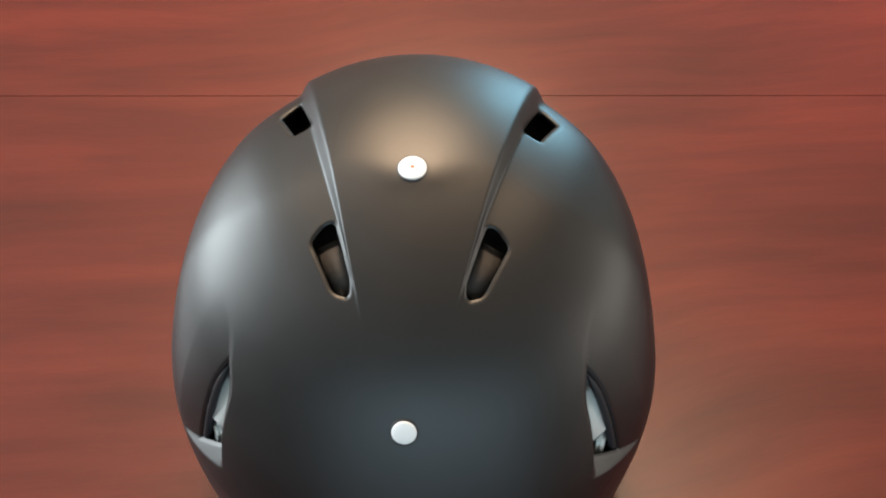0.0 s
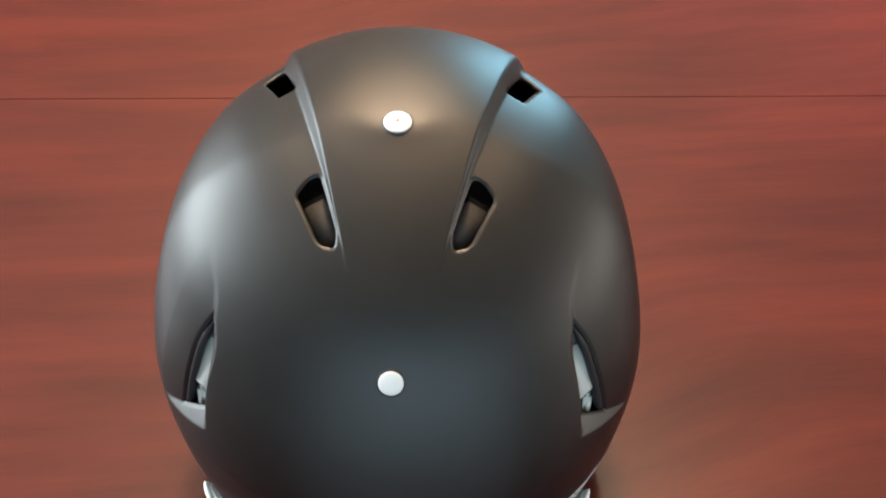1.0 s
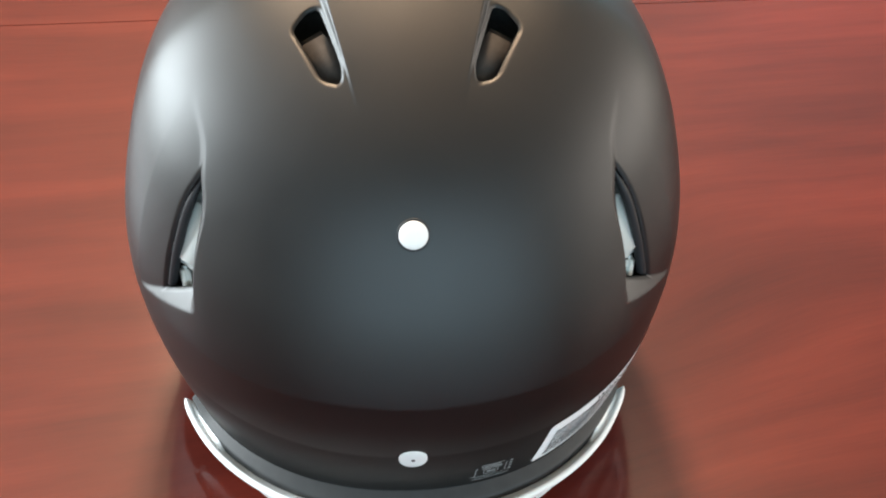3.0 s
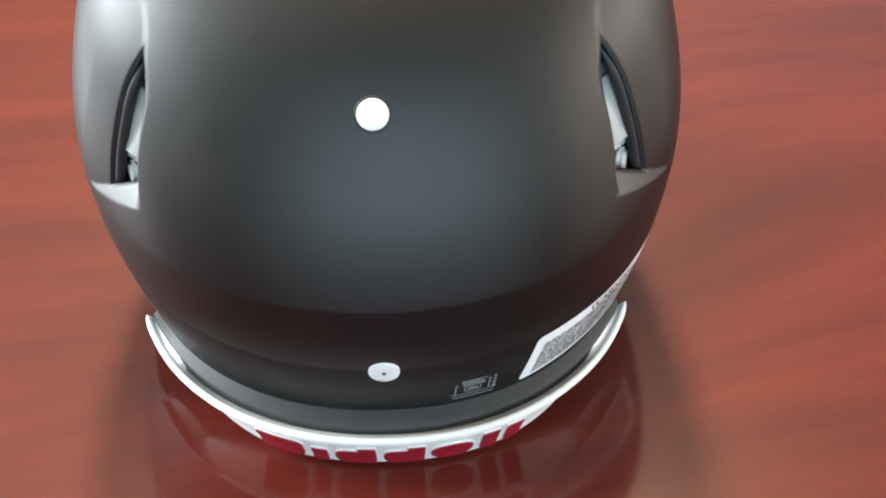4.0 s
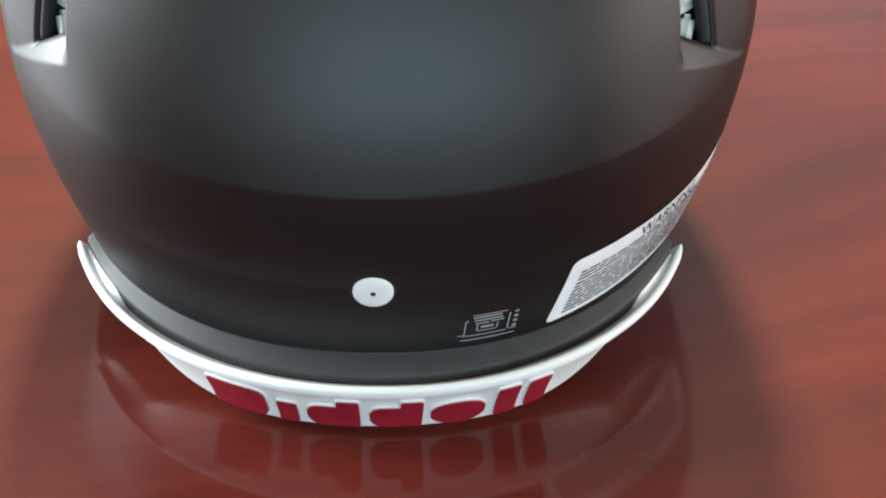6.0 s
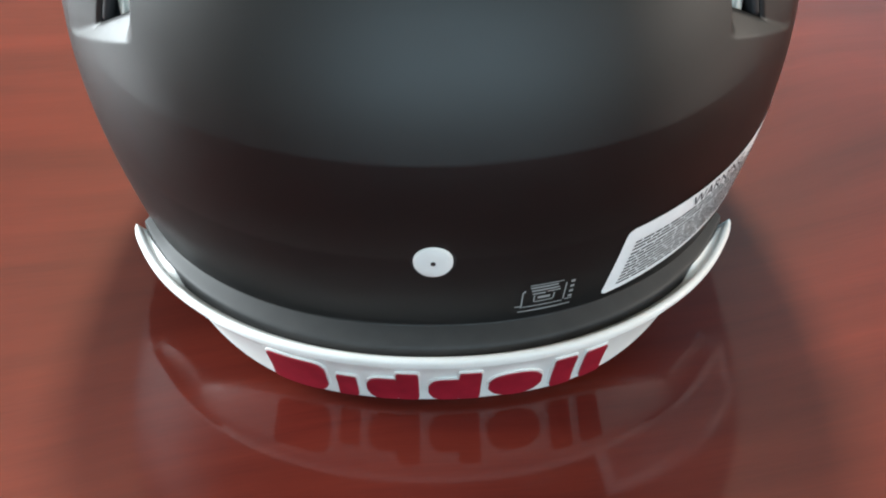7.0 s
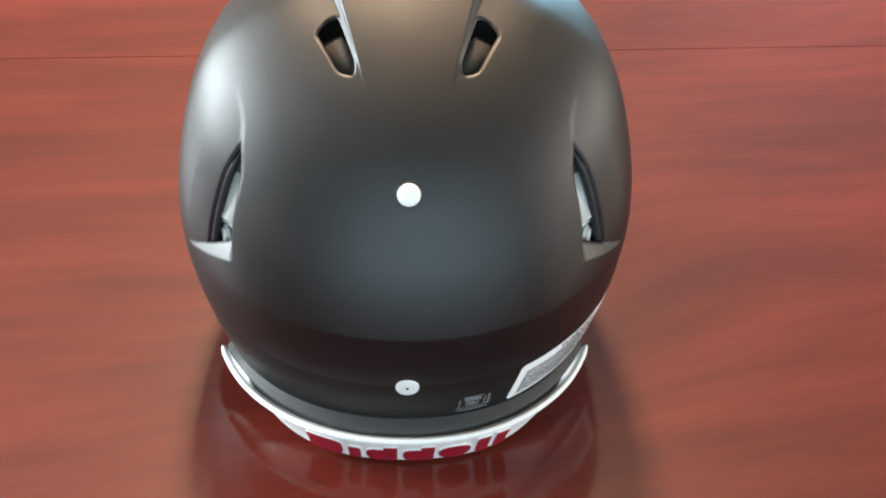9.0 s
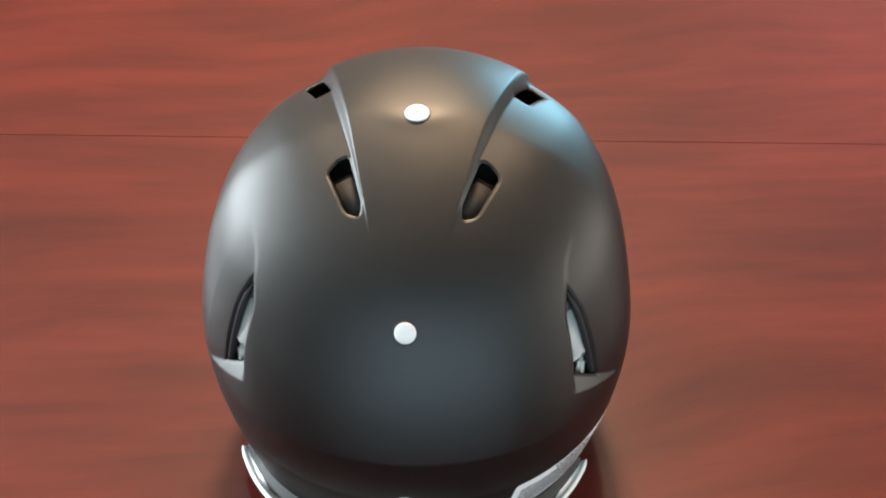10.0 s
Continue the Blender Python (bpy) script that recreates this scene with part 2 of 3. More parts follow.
def normals(p):
    """Outward normals of a grid of places, rows down and columns round."""
    du, dv = np.gradient(p, axis=0), np.gradient(p, axis=1)
    n = np.cross(dv, du)
    n /= np.linalg.norm(n, axis=-1, keepdims=True) + 1e-12
    out = p - np.array([0, -0.01, 0.09])
    return np.where((n * out).sum(-1, keepdims=True) < 0, -n, n)


def polygon_distance(x, y, corners, radius):
    """Signed distance to a convex outline with rounded corners, positive inside."""
    c = np.array(corners, float)
    area = sum(c[i - 1][0] * c[i][1] - c[i][0] * c[i - 1][1] for i in range(len(c)))
    if area < 0:
        c = c[::-1]
    edges = []
    for i in range(len(c)):
        d = c[i] - c[i - 1]
        nrm = np.array([-d[1], d[0]]) / np.linalg.norm(d)
        edges.append((x - c[i - 1][0]) * nrm[0] + (y - c[i - 1][1]) * nrm[1] - radius)
    e = np.stack(edges)
    inner = e.min(0)
    outer = np.sqrt((np.minimum(e, 0)**2).sum(0))
    return np.where(inner > 0, inner, -outer) + radius


INNER_VENT = [(0.0345, -0.0295), (0.0387, -0.0297), (0.0445, -0.0375), (0.0333, -0.0602), (0.0265, -0.0625), (0.0255, -0.0573)]
TOP_VENT = [(0.0680, 0.0482), (0.0597, 0.0590), (0.0508, 0.0333), (0.0588, 0.0283)]
CREASE = spline(np.array([0.090, 0.104, 0.1103, 0.119, 0.1375, 0.1555, 0.1612, 0.1728, 0.1805, 0.1885, 0.200]), np.array([-0.0295, -0.0262, -0.0243, -0.0213, -0.0172, -0.0127, -0.0088, 0.0005, 0.0140, 0.0272, 0.0460]))
SLOT_EDGE = spline(np.array([0.100, 0.108, 0.122, 0.136, 0.150, 0.1615]), np.array([-0.0036, -0.0040, -0.0043, -0.0049, -0.0058, -0.0084]))
RIDGE_IN = spline(np.array([-0.075, -0.065, -0.040, -0.012, 0.018, 0.060, 0.12]), np.array([0.0190, 0.0216, 0.0280, 0.0343, 0.0415, 0.0513, 0.065]))
RIDGE_OUT = spline(np.array([-0.075, -0.065, -0.052, -0.032, -0.011, 0.019, 0.056, 0.12]), np.array([0.0200, 0.0224, 0.0258, 0.0318, 0.0388, 0.0476, 0.0573, 0.072]))


def side_line(p):
    """How far a place lies forward of the side scoop's corner, along the shell."""
    return np.abs(p[..., 0]) * 0.62 + p[..., 1] * 0.78


def slot_foot(s):
    """The height of the side slot's lower end, which is the top of the sloping ledge below it."""
    return 0.1190 - 0.65 * (s + 0.0213)


def openings(p):
    """Positive inside an opening of the shell: two pairs of top vents and the side slots; and how far from one."""
    x, y, z = np.abs(p[..., 0]), p[..., 1], p[..., 2]
    up = np.where(z > 0.165, 0, -1.0)
    h = np.maximum(polygon_distance(x, y, INNER_VENT, 0.0018), polygon_distance(x, y, TOP_VENT, 0.0012)) + up
    s = side_line(p)
    slot = np.minimum.reduce([s - CREASE(z) - 0.0010, SLOT_EDGE(z) - s, z - slot_foot(s), 0.1622 - z])
    slot = np.where((y < -0.03) & (y > -0.11), slot, -1.0)
    return np.maximum(h, slot)


def relief(p, az):
    """How far the moulded shell stands proud of the bare one, in metres."""
    x, y, z = np.abs(p[..., 0]), p[..., 1], p[..., 2]
    # raised middle band between two bevels that die out towards the back
    high = 0.0042 * smooth(-0.078, 0.005, y) * (z > 0.13)
    bevel = (RIDGE_OUT(y) - x) / np.maximum(RIDGE_OUT(y) - RIDGE_IN(y), 0.0008)
    bevel = 0.75 * np.clip(bevel, 0, 1) + 0.25 * smooth(0, 1, bevel)
    d = high * (0.45 * bevel - 0.55 * (1 - bevel) * smooth(0.034, 0.0, x - RIDGE_OUT(y)))
    # scoops at the sides: a step at the crease, deepest above the ledge
    s = side_line(p)
    ledge = 0.1100 - 0.35 * (s + 0.0240)
    ramp = np.clip((z - ledge) / np.maximum(slot_foot(s) - ledge, 0.0012), 0, 1)
    depth = (0.0048 * smooth(0.166, 0.114, z) + 0.0012 * smooth(0.196, 0.160, z)) * np.clip(1 - (s + 0.0240) / 0.0385, 0, 1)
    inside = smooth(-0.0030, 0.0016, s - CREASE(z)) * ramp * (z > 0.08) * (y < 0.02)
    d = d - depth * inside
    # a soft fold across the back
    fold = 0.0925 + 0.004 * az**2
    bulge = np.where(z > fold, smooth(0.095, -0.02, z - fold) / 0.91, 1 - np.clip((fold - z) / 0.036, 0, 1))
    d = d + 0.0054 * bulge * smooth(1.15, 0.45, np.abs(az))
    # eased edges round the openings
    near = openings(p)
    d = d - 0.0010 * np.clip(1 + near / 0.0020, 0, 1)**2
    return d


def rim_step(az):
    """Where the shell ends below: over the bumper at the back, higher by the ears, on the table at the jaw."""
    a = np.abs(az)
    return 6.62 - 0.28 * smooth(0.95, 1.42, a) + 0.88 * smooth(1.5, 1.9, a)


def lip(az):
    """How far the flange at the back stands out."""
    return 0.0102 * np.cos(np.clip(np.abs(az) / 1.20, 0, 1) * np.pi / 2)**0.58


def spread(start, stop, count, weight):
    """Numbers from start to stop that stand closer where the weight is greater."""
    x = np.linspace(start, stop, 4000)
    c = np.concatenate([[0], np.cumsum((weight(x[1:]) + weight(x[:-1])) / 2)])
    return np.interp(np.linspace(0, c[-1], count), c, x)


def shell_grid(rows, cols):
    half = spread(0, np.pi, cols // 2 + 1, lambda a: 0.35 + 0.65 * (a < 2.0) + 2.2 * np.exp(-((a - 0.95) / 0.16)**2))
    az = np.concatenate([-half[:0:-1], half[:-1]])
    v = spread(0, 1, rows, lambda t: 1 + 0.9 * np.exp(-((t - 0.66) / 0.10)**2) + 0.8 * np.exp(-((t - 0.33) / 0.06)**2))
    az2, v2 = np.meshgrid(az, v)
    return 0.02 + (rim_step(az2) - 0.02) * v2, az2


def clipped(u, az, quads, hide):
    """Cuts away the quads, or the pieces of them, where hide(u, az) is positive; gives steps, bearings and faces."""
    us, azs = list(u), list(az)
    h = hide(u, az)
    count = (h[np.asarray(quads)] > 0).sum(1)
    faces, cuts = [], {}
    for q, k in zip(quads, count):
        if k == 0:
            faces.append(tuple(q))
        elif k < 4:
            out = []
            for a, b in zip(q, list(q[1:]) + [q[0]]):
                if h[a] <= 0:
                    out.append(a)
                if (h[a] > 0) != (h[b] > 0):
                    key = (min(a, b), max(a, b))
                    if key not in cuts:
                        t = h[key[0]] / (h[key[0]] - h[key[1]])
                        cuts[key] = len(us)
                        us.append((1 - t) * us[key[0]] + t * us[key[1]])
                        azs.append((1 - t) * azs[key[0]] + t * azs[key[1]])
                    out.append(cuts[key])
            if len(out) > 2:
                faces.append(tuple(out))
    return np.array(us), np.array(azs), faces


def ring_quads(rows, cols):
    i, j = np.meshgrid(np.arange(rows - 1), np.arange(cols), indexing="ij")
    k = (j + 1) % cols
    return np.stack([i * cols + j, (i + 1) * cols + j, (i + 1) * cols + k, i * cols + k], -1).reshape(-1, 4)


def surface(u, az):
    """The moulded shell's places at any steps and bearings."""
    e = 2e-3
    p = bare(u, az)
    du, da = bare(u + e, az) - bare(u - e, az), bare(u, az + e) - bare(u, az - e)
    n = np.cross(da, du)
    n /= np.linalg.norm(n, axis=-1, keepdims=True) + 1e-15
    out = p - np.array([0, -0.01, 0.09])
    n = np.where((n * out).sum(-1, keepdims=True) < 0, -n, n)
    return p + n * relief(p, az)[..., None]


helmet = group_of("football_helmet", (0, 0, 0), "satin black football helmet with white discs and white bumper", "helmet")


def build_shell():
    rows, cols = 400, 860
    u, az = shell_grid(rows, cols)

    def hide(us, azs):
        p = bare(us, azs)
        return np.maximum(openings(p), np.minimum(0.128 - p[..., 2], p[..., 1] - 0.052))

    us, azs, faces = clipped(u.reshape(-1), az.reshape(-1), ring_quads(rows, cols).tolist(), hide)
    verts = surface(us, azs).tolist()
    # the flange at the back: a sloping ledge and a turned-down edge
    rim = az[-1]
    kept = np.abs(rim) < 1.10
    plain = len(faces)
    out = np.stack([np.sin(rim), -np.cos(rim), 0 * rim], -1)
    base, reach = surface(u[-1], rim), lip(rim)[:, None]
    previous = np.arange((rows - 1) * cols, rows * cols)
    for f, dz in ((0.02, -0.0001), (0.06, -0.0004), (0.20, -0.0013), (0.36, -0.0024), (0.50, -0.0034), (0.57, -0.0040), (0.60, -0.0047), (0.60, -0.0110)):
        start = len(verts)
        verts += (base + out * reach * f + np.array([0, 0, 1.0]) * dz * (reach / 0.0102)).tolist()
        line = np.arange(start, start + cols)
        for j in range(cols):
            k = (j + 1) % cols
            if kept[j] and kept[k]:
                faces.append((previous[j], line[j], line[k], previous[k]))
        previous = line
    used = np.zeros(len(verts), bool)
    used[np.unique(np.concatenate([np.asarray(f) for f in faces]))] = True
    number = np.cumsum(used) - 1
    verts = [v for v, keep in zip(verts, used) if keep]
    faces = [tuple(int(number[i]) for i in f) for f in faces]
    ob = mesh("shell", verts, faces, SHELL, helmet, "satin black moulded shell", smooth=True)
    ob.data.materials.append(RIM)
    for face in ob.data.polygons[plain:]:
        face.material_index = 1
    thick = ob.modifiers.new("thickness", "SOLIDIFY")
    thick.thickness, thick.offset = 0.0038, -1.0
    return ob


shell = build_shell()


def at_shell(az, z):
    """The place and outward normal of the moulded shell at a bearing and height."""
    us = np.linspace(2.0, 7.3, 400)
    zs = SECTION[0](us)
    u = np.interp(-z, -zs, us)
    eps = 1e-3
    g = np.array([[bare(np.array(u + a * eps * 5), np.array(az + b * eps)) for b in (-1, 0, 1)] for a in (-1, 0, 1)])
    n = normals(g)[1, 1]
    p = g[1, 1]
    return p + n * float(relief(p, np.array(az))), n


def on_top(x, y):
    """The place and outward normal of the bare shell above a point of the plan."""
    us = np.linspace(0.05, 4.4, 300)
    lo = bare(us[:, None], np.linspace(-np.pi, np.pi, 721)[None])
    d = (lo[..., 0] - x)**2 + (lo[..., 1] - y)**2
    i, j = np.unravel_index(d.argmin(), d.shape)
    n = normals(lo[max(i - 1, 0):i + 2, max(j - 1, 0):j + 2])
    return lo[i, j], n[min(1, i), 1]


def lathe(profile, segments=48):
    """A turned solid about z from (radius, height) pairs."""
    bm = bmesh.new()
    rings = []
    for r, z in profile:
        if r < 1e-6:
            rings.append([bm.verts.new((0, 0, z))])
        else:
            rings.append([bm.verts.new((r * math.cos(2 * math.pi * k / segments), r * math.sin(2 * math.pi * k / segments), z)) for k in range(segments)])
    for a, b in zip(rings, rings[1:]):
        for k in range(segments):
            m = (k + 1) % segments
            if len(a) == 1:
                bm.faces.new((a[0], b[k], b[m]))
            elif len(b) == 1:
                bm.faces.new((a[k], b[0], a[m]))
            else:
                bm.faces.new((a[k], b[k], b[m], a[m]))
    return bm


def facing(place, normal, lift=0.0):
    p, n = Vector(place), Vector(normal)
    return Matrix.Translation(p + n * lift) @ n.to_track_quat("Z", "Y").to_matrix().to_4x4()


def disc(place, normal, radius, height, socket, socket_mat, label):
    """A white plug in the shell with an eased edge, a dark gap round it and, where it shows, a small socket."""
    r, h = radius, height
    plug = part("plug", lathe([(r, -0.003), (r, h - 0.0006), (r - 0.0002, h - 0.00025), (r - 0.0007, h), (r * 0.5, h + 0.0002), (0, h + 0.00025)]), PLUG, helmet, label, smooth=True)
    plug.matrix_local = facing(place, normal)
    gap = part("gap", lathe([(r - 0.0003, 0.0001), (r + 0.0003, 0.00036), (r + 0.0008, 0.0003), (r + 0.0010, -0.001)]), GASKET, plug, smooth=True)
    if socket:
        part("socket", lathe([(socket, h - 0.001), (socket, h + 0.00034), (0, h + 0.0004)], 20), socket_mat, plug)
    return plug


top_place, top_normal = on_top(0.0, -0.0065)
disc(top_place + np.array([0, 0, 0.0014]), top_normal, 0.0064, 0.0012, 0.0010, RUST, "white plastic disc with a small tinted socket")
mid_place, mid_normal = at_shell(0.0, 0.1583)
disc(mid_place, mid_normal, 0.0056, 0.0009, 0, None, "plain white plastic disc")
low_place, low_normal = at_shell(0.0, 0.0566)
disc(low_place, low_normal, 0.0059, 0.0014, 0.0008, PORE, "white plastic disc with a small dark socket")


# linings that show through the openings
def build_liner():
    u, az = shell_grid(80, 160)
    p = bare(u, az)
    close = np.maximum(smooth(0.066, 0.088, p[..., 1]), smooth(0.075, 0.06, p[..., 2]))
    q = p - normals(p) * (0.0215 - 0.0165 * close)[..., None]
    return mesh("liner", q.reshape(-1, 3), ring_quads(80, 160).tolist(), FOAM, helmet, "dark foam lining", smooth=True)


build_liner()


def cushion(name, centre, normal, across, size, mat, parent, label=""):
    """A soft block: a rounded box of the given width, height and depth set against the inside of the shell."""
    w, hgt, dep = size
    bm = box(-w / 2, w / 2, -hgt / 2, hgt / 2, -dep / 2, dep / 2)
    bmesh.ops.bevel(bm, geom=list(bm.edges), offset=min(size) * 0.38, segments=5, affect="EDGES")
    ob = part(name, bm, mat, parent, label, smooth=True)
    z = Vector(normal).normalized()
    x = (Vector(across) - z * z.dot(Vector(across))).normalized()
    y = z.cross(x)
    m = Matrix((x, y, z)).transposed().to_4x4()
    m.translation = Vector(centre)
    ob.matrix_local = m
    return ob


def on_side(side, s, z):
    """The place and outward normal of the shell at a height and a distance along the side."""
    bearings = np.linspace(0.5, 1.5, 50)
    a = float(np.interp(s, side_line(np.array([at_shell(b, z)[0] for b in bearings])), bearings))
    return at_shell(side * a, z)


for side in (-1, 1):
    p, n = on_top(side * 0.0328, -0.0500)
    cushion("pad", p - n * 0.0120, n, (side * 0.37, 0.93, 0), (0.031, 0.019, 0.012), VENT_PAD, helmet, "brown-grey foam pad")
    p, n = on_side(side, -0.0090, 0.1362)
    cushion("pad", p - n * 0.0086, Vector(n) + Vector((0, 0, 0.10)), (0, 0, 1), (0.032, 0.0250, 0.009), PAD, helmet, "pale grey pad behind the side slot")
    p, n = on_side(side, -0.0095, 0.1128)
    cushion("strap", p - n * 0.0052, n, (side * 0.35, 0.25, 0.9), (0.012, 0.006, 0.004), PAD, helmet, "pale strap end behind the side slot")


def slot_trim(side):
    """The rounded black lip along the outer edge of a side slot, a tapered cord from its tip to its foot."""
    bm, rings, steps, around = bmesh.new(), [], 40, 12
    line = []
    for k in range(steps + 1):
        z = 0.1606 - 0.0516 * k / steps
        p, n = on_side(side, float(SLOT_EDGE(z)) - 0.0008 * float(smooth(0.1606, 0.150, z)), z)
        line.append((Vector(p - n * 0.0020), Vector(n)))
    for k, (p, n) in enumerate(line):
        ahead = (line[min(k + 1, steps)][0] - line[max(k - 1, 0)][0]).normalized()
        across = ahead.cross(n).normalized()
        r = 0.0008 + 0.0011 * min(1.0, k / 8)
        rings.append([bm.verts.new(p + across * (r * math.cos(2 * math.pi * j / around)) + n * (1.15 * r * math.sin(2 * math.pi * j / around))) for j in range(around)])
    for a, b in zip(rings, rings[1:]):
        for j in range(around):
            m = (j + 1) % around
            bm.faces.new((a[j], b[j], b[m], a[m]))
    bm.faces.new(rings[0])
    bm.faces.new(list(reversed(rings[-1])))
    return part("slot_trim", bm, GASKET, helmet, "black rounded lip of the side slot", smooth=True)


slot_trim(-1)
slot_trim(1)


# ---- the white bumper at the back, with raised red shapes ----
BUMPER_END = 1.13


def bumper_line(az):
    """The foot of the bumper along the shell: a place on the wall at the flange, the way out, and how full it is there."""
    p = bare(rim_step(np.array(az)), np.array(az))
    a, c = math.sin(az), math.cos(az)
    out = Vector((a / 0.105, -c / 0.103, 0)).normalized()
    full = float(lip(np.array(az))) / 0.0102
    return Vector((p[0], p[1], 0)), out, full, float(p[2])


def bumper_point(az, t):
    """A place on the bumper's outer face, t from 0 at its foot to 1 under the top lip."""
    foot, out, full, top = bumper_line(az)
    taper = max(0.0, min(1.0, (abs(az) - 0.24) / 0.64))
    low = 0.0028 + 0.0225 * taper**2.6
    n = 0.0006 + full * (0.0044 + 0.0076 * t**1.3)
    return foot + out * (n if full > 0.05 else 0.004) + Vector((0, 0, low + (top - 0.0058 - low) * t)), out


def build_bumper():
    cols, bm = 121, bmesh.new()
    rings = []
    for k in range(cols):
        az = -BUMPER_END + 2 * BUMPER_END * k / (cols - 1)
        foot, out, full, top = bumper_line(az)
        pts = [bumper_point(az, t)[0] for t in (0.0, 0.03, 0.25, 0.5, 0.75, 0.95)]
        edge = pts[-1]
        end = min(1.0, (BUMPER_END - abs(az)) / 0.05)
        w = 0.0027 * (0.35 + 0.65 * math.sqrt(max(end, 0)))
        zt = top - 0.0026 - 0.0018 * (1 - full)
        pts += [edge + out * 0.0014 + Vector((0, 0, 0.0012))]
        lipc = Vector((edge.x, edge.y, 0)) + out * 0.0002
        for ang in (-40, -5, 30, 60, 90, 120, 150):
            a = radians(ang)
            pts.append(lipc + out * (w * 0.55 * math.cos(a)) + Vector((0, 0, zt - 0.0013 + 0.0016 * math.sin(a))))
        pts.append(foot + out * max(0.0006, (edge - foot).to_2d().length - 0.0021) + Vector((0, 0, top - 0.0062)))
        pts.append(foot + out * -0.0010 + Vector((0, 0, top - 0.0085)))
        pts.append(foot + out * -0.0010 + Vector((0, 0, min(pts[0].z + 0.0006, top - 0.0100))))
        # the ends draw in to a small rounded tip
        near = min(1.0, max(0.0, (BUMPER_END - abs(az)) / 0.045))
        grow = 0.10 + 0.90 * math.sqrt(1 - (1 - near)**2)
        core = Vector((lipc.x, lipc.y, zt - 0.0015))
        rings.append([bm.verts.new(core + (p - core) * grow) for p in pts])
    n = len(rings[0])
    for a, b in zip(rings, rings[1:]):
        for k in range(n):
            m = (k + 1) % n
            bm.faces.new((a[k], b[k], b[m], a[m]))
    bm.faces.new(rings[0])
    bm.faces.new(list(reversed(rings[-1])))
    return part("bumper", bm, WHITE, helmet, "white rubber rear bumper with raised dark red shapes", smooth=True)


bumper = build_bumper()


def bearing(x):
    """The bearing at which the bumper's face lies at that distance from the middle."""
    grid = np.linspace(-1, 1, 401)
    xs = [bumper_point(a, 0.5)[0].x for a in grid]
    return float(np.interp(x, xs, grid))


def raised(blocks):
    """A raised red shape on a white shoulder, from blocks of (x0, x1, low, high) along the bumper's face."""
    red, white = bmesh.new(), bmesh.new()
    for bm, grow, proud in ((white, 0.0005, 0.0007), (red, 0.0, 0.0011)):
        for x0, x1, t0, t1, left, right in blocks:
            steps, tall = 18, 8
            a0, a1 = bearing(x0 - grow), bearing(x1 + grow)
            lo, hi = t0 - grow * 20, t1 + grow * (60 if bm is white else 0)
            grid = []
            for i in range(steps + 1):
                f = i / steps
                power = left if f < 0.5 else right
                pinch = 0.5 * (hi - lo) * (1 - max(0.06, 1 - abs(2 * f - 1)**power)**(1 / power))
                col = []
                for j in range(tall + 1):
                    t = lo + pinch + (hi - lo - 2 * pinch) * j / tall
                    p, out = bumper_point(a0 + (a1 - a0) * f, t)
                    col.append((p, out))
                grid.append(col)
            top = [[bm.verts.new(p + o * proud + Vector((0, 0, -proud * 0.3))) for p, o in col] for col in grid]
            low = [[bm.verts.new(p - o * 0.0004) for p, o in col] for col in grid]
            for i in range(steps):
                for j in range(tall):
                    bm.faces.new((top[i][j], top[i + 1][j], top[i + 1][j + 1], top[i][j + 1]))
            ring_t = [top[i][0] for i in range(steps + 1)] + [top[steps][j] for j in range(1, tall + 1)] + [top[i][tall] for i in range(steps - 1, -1, -1)] + [top[0][j] for j in range(tall - 1, 0, -1)]
            ring_l = [low[i][0] for i in range(steps + 1)] + [low[steps][j] for j in range(1, tall + 1)] + [low[i][tall] for i in range(steps - 1, -1, -1)] + [low[0][j] for j in range(tall - 1, 0, -1)]
            for k in range(len(ring_t)):
                m = (k + 1) % len(ring_t)
                bm.faces.new((ring_t[k], ring_l[k], ring_l[m], ring_t[m]))
            for col in low:
                for v in col:
                    if not v.link_faces:
                        bm.verts.remove(v)
    shape = part("raised_shape", red, RED, bumper, "dark red raised block")
    part("shoulder", white, WHITE, shape, "white shoulder of the block")
    return shape


TALL, MIDDLE, FOOT, ROUND, SQUARE = 0.83, 0.64, 0.07, 2.4, 16
raised([(-0.0503, -0.0330, FOOT, TALL, SQUARE, 5)])
raised([(-0.0297, -0.0236, FOOT, 0.60, SQUARE, SQUARE)])
raised([(-0.0207, -0.0110, FOOT, MIDDLE, ROUND, SQUARE), (-0.0114, -0.0047, FOOT, TALL, SQUARE, SQUARE)])
raised([(-0.0018, 0.0079, FOOT, MIDDLE, ROUND, SQUARE), (0.0075, 0.0142, FOOT, TALL, SQUARE, SQUARE)])
raised([(0.0167, 0.0331, FOOT, 0.68, ROUND, ROUND)])
raised([(0.0362, 0.0429, FOOT, TALL, SQUARE, SQUARE)])
raised([(0.0456, 0.0522, FOOT, TALL, SQUARE, SQUARE)])


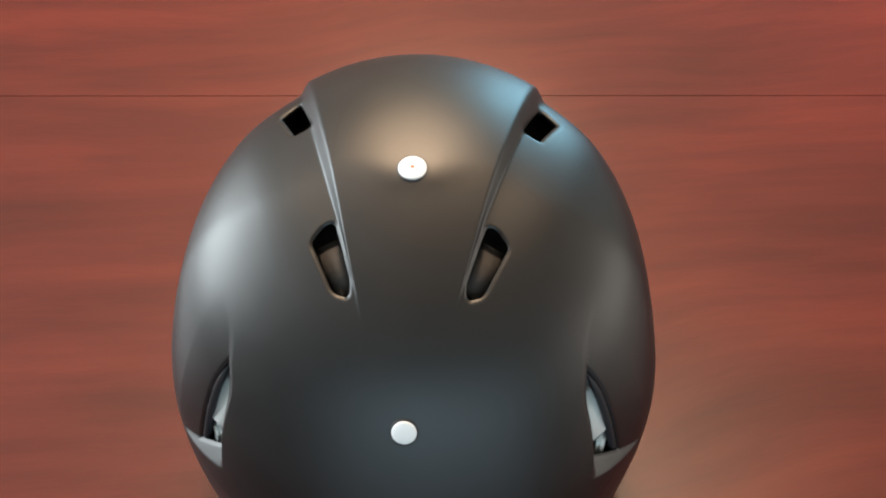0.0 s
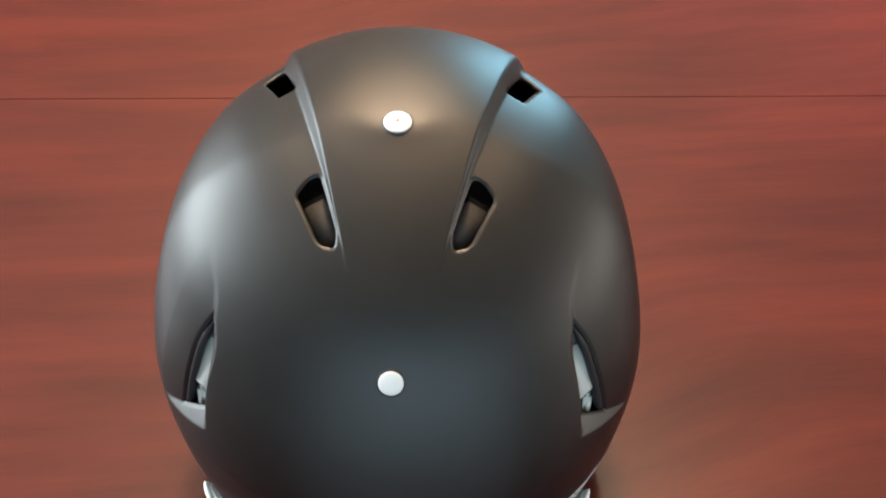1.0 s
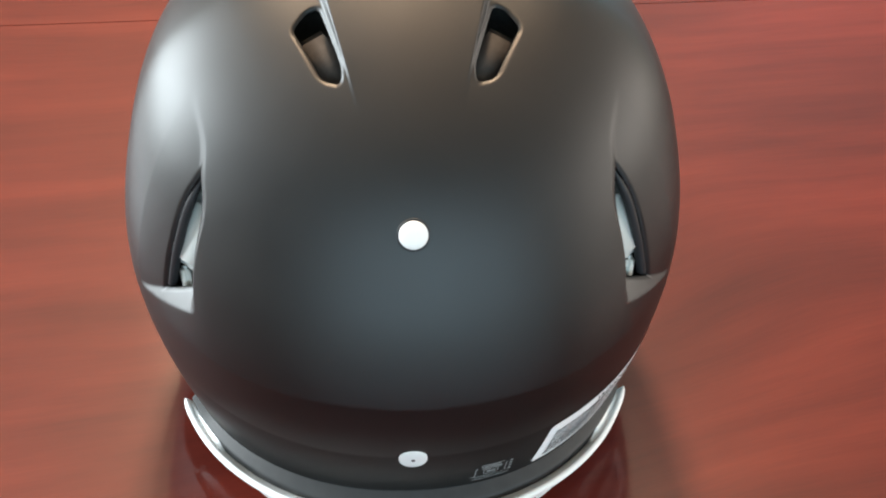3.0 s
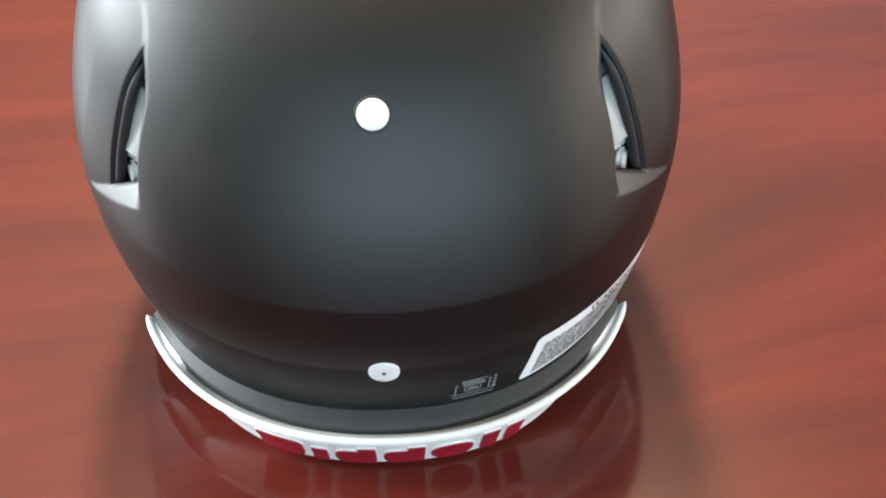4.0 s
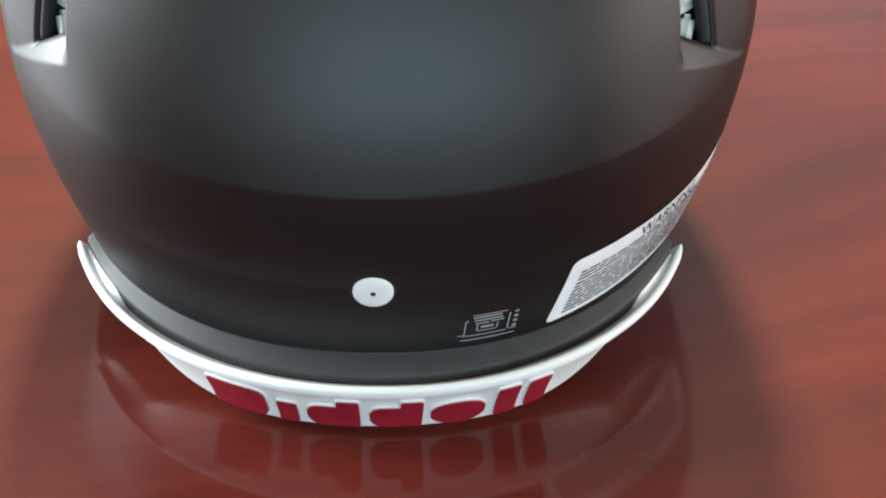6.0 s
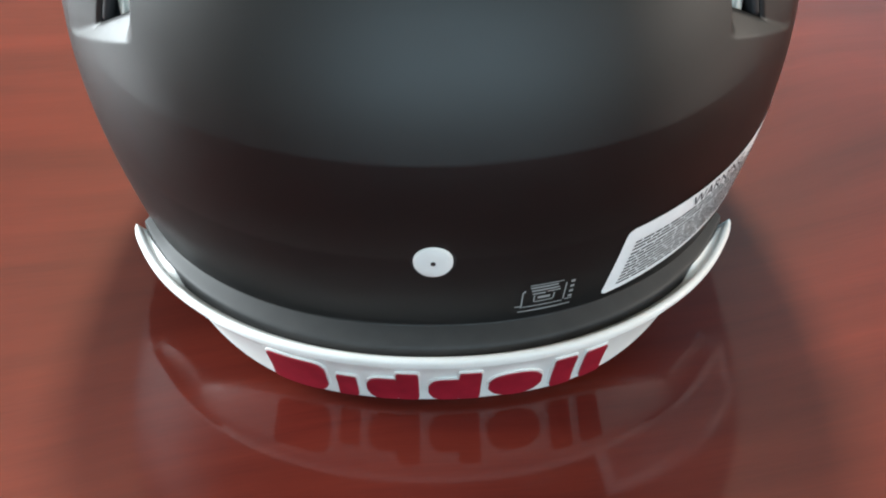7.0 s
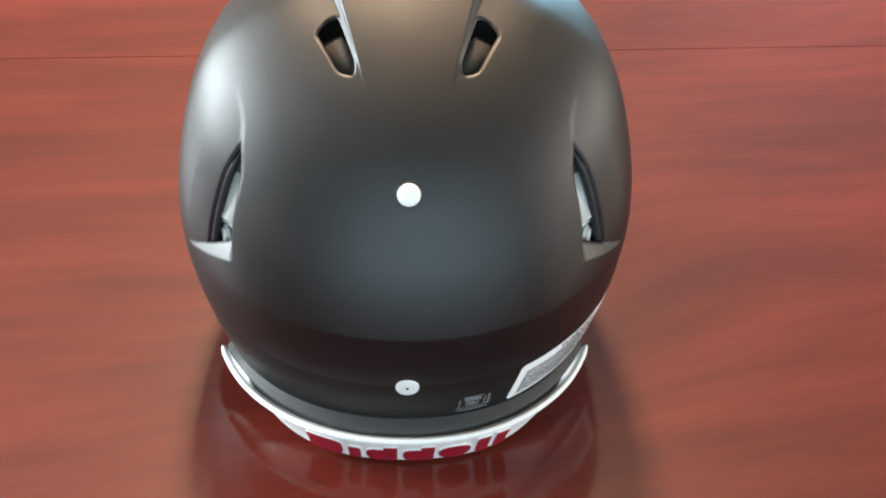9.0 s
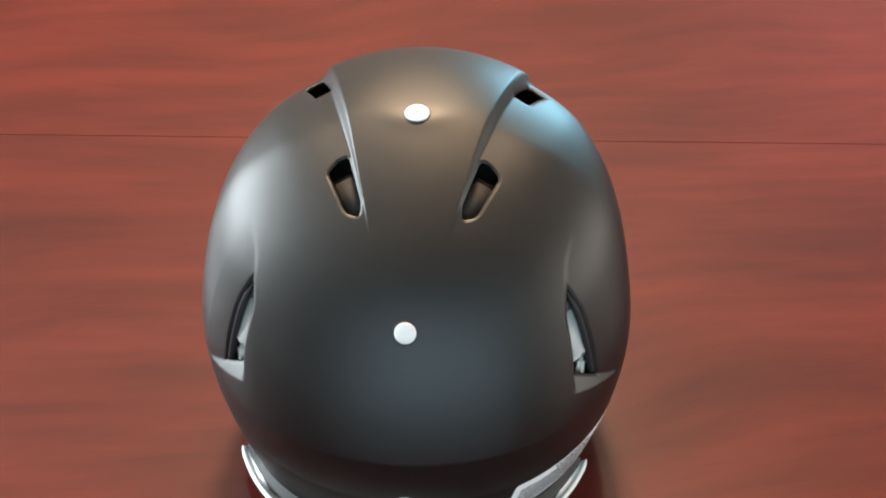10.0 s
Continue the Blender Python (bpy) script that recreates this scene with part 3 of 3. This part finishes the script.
# ---- the printed label and the small print, both laid on the shell ----
def laid(name, quads, mat, parent, lift, label="", cell=0.0012):
    """Thin patches on the shell from corners in (bearing, height), each cut into small cells that follow the curve."""
    verts, faces = [], []
    for corners in quads:
        (a0, z0), (a1, z1), (a2, z2), (a3, z3) = corners
        n = max(1, min(40, int(abs(a1 - a0) * 0.11 / cell)))
        m = max(1, min(30, int(abs(z3 - z0) / cell)))
        base = len(verts)
        for i in range(n + 1):
            for j in range(m + 1):
                f, g = i / n, j / m
                a = (a0 * (1 - f) + a1 * f) * (1 - g) + (a3 * (1 - f) + a2 * f) * g
                z = (z0 * (1 - f) + z1 * f) * (1 - g) + (z3 * (1 - f) + z2 * f) * g
                p, nn = at_shell(a, z)
                verts.append(p + nn * lift)
        for i in range(n):
            for j in range(m):
                k = base + i * (m + 1) + j
                faces.append((k, k + m + 1, k + m + 2, k + 1))
    return mesh(name, verts, faces, mat, parent, label, smooth=True)


# label: bearings of its ends at the foot and the head, its heights, and its rise towards the far end
L0, L0_TOP, L1, LOW, HIGH, RISE = 0.509, 0.548, 1.32, 0.0308, 0.0560, 0.0105


def label_spot(f, g):
    """A place on the label by its share of the length and the height."""
    return (L0 + (L0_TOP - L0) * g) * (1 - f) + L1 * f, LOW + (HIGH - LOW) * g + RISE * f


def span(f0, f1, g0, g1):
    return [label_spot(f0, g0), label_spot(f1, g0), label_spot(f1, g1), label_spot(f0, g1)]


def build_label():
    r = 0.09
    cuts = [0, 0.25 * r, 0.6 * r, r]
    inset = lambda g: 0.025 * (1 - math.sqrt(max(0.0, 1 - ((r - g) / r)**2))) if g < r else 0.0
    levels = cuts + [0.25, 0.4, 0.55, 0.7, 0.82] + [1 - c for c in reversed(cuts)]
    verts, n = [], 44
    for g in levels:
        i = inset(min(g, 1 - g))
        for k in range(n + 1):
            p, nn = at_shell(*label_spot(i + (1 - 2 * i) * k / n, g))
            verts.append(p + nn * 0.00028)
    faces = [(j * (n + 1) + k, j * (n + 1) + k + 1, (j + 1) * (n + 1) + k + 1, (j + 1) * (n + 1) + k) for j in range(len(levels) - 1) for k in range(n)]
    sticker = mesh("warning_label", verts, faces, PAPER, helmet, "white printed warning label", smooth=True)
    random.seed(4)
    rows = []
    for line in range(12):
        g = 0.735 - line * 0.057 - (0.012 if line > 2 else 0)
        f = 0.055
        stop = random.uniform(0.86, 0.93)
        while f < stop:
            w = random.uniform(0.02, 0.085)
            rows.append(span(f, min(f + w, stop), g, g + 0.027))
            f += w + 0.007
    tagged(laid("fine_print", rows, INK, sticker, 0.00046, "rows of fine grey print", 0.004), kind="stuff")
    return sticker


warning_label = build_label()


def lettering(text, az0, az1, z0, height, mat, parent, name, rise=0.0):
    """Words in the built-in font, wrapped on the shell between two bearings."""
    curve = bpy.data.curves.new(name, "FONT")
    curve.body = text
    curve.resolution_u = 3
    tmp = bpy.data.objects.new(name, curve)
    scene.collection.objects.link(tmp)
    dg = bpy.context.evaluated_depsgraph_get()
    me = bpy.data.meshes.new_from_object(tmp.evaluated_get(dg))
    bpy.data.objects.remove(tmp)
    bm = bmesh.new()
    bm.from_mesh(me)
    bmesh.ops.triangulate(bm, faces=bm.faces)
    bmesh.ops.subdivide_edges(bm, edges=[e for e in bm.edges if e.calc_length() > 0.25], cuts=2)
    xs, ys = [v.co.x for v in bm.verts], [v.co.y for v in bm.verts]
    for v in bm.verts:
        f = (v.co.x - min(xs)) / (max(xs) - min(xs))
        g = (v.co.y - min(ys)) / (max(ys) - min(ys))
        p, n = at_shell(az0 + (az1 - az0) * f, z0 + height * g + rise * f)
        v.co = Vector(p + n * 0.00055)
    return part(name, bm, mat, parent, "bold dark heading")


lettering("WARNING", 0.78, 1.03, 0.0540, 0.0041, INK, warning_label, "heading", 0.0036)


def build_print():
    """The small certification print: a rounded frame, a few bars in it and lines below and beside it."""
    quads = []
    def bar(x0, x1, z0, z1):
        a0, a1 = math.asin(x0 / 0.1075), math.asin(x1 / 0.1075)
        z0, z1 = z0 - 0.0010, z1 - 0.0010
        quads.append([(a0, z0), (a1, z0), (a1, z1), (a0, z1)])
    bar(0.0262, 0.0425, 0.0328, 0.0333)
    bar(0.0250, 0.0270, 0.0352, 0.0356)
    bar(0.0268, 0.0272, 0.0345, 0.0415)
    bar(0.0272, 0.0278, 0.0412, 0.0420)
    bar(0.0398, 0.0402, 0.0355, 0.0425)
    bar(0.0275, 0.0398, 0.0347, 0.0351)
    bar(0.0290, 0.0390, 0.0436, 0.0440)
    bar(0.0292, 0.0375, 0.0424, 0.0431)
    bar(0.0296, 0.0380, 0.0411, 0.0418)
    bar(0.0300, 0.0340, 0.0398, 0.0404)
    bar(0.0345, 0.0385, 0.0401, 0.0406)
    bar(0.0305, 0.0309, 0.0368, 0.0394)
    bar(0.0309, 0.0365, 0.0365, 0.0369)
    bar(0.0365, 0.0369, 0.0369, 0.0394)
    bar(0.0318, 0.0356, 0.0378, 0.0388)
    for k in range(4):
        bar(0.0414, 0.0426, 0.0358 + 0.0021 * k, 0.0368 + 0.0021 * k)
    bar(0.0405, 0.0428, 0.0350, 0.0354)
    return laid("certification_print", quads, GREY_INK, helmet, 0.0002, "small grey printed mark")


build_print()
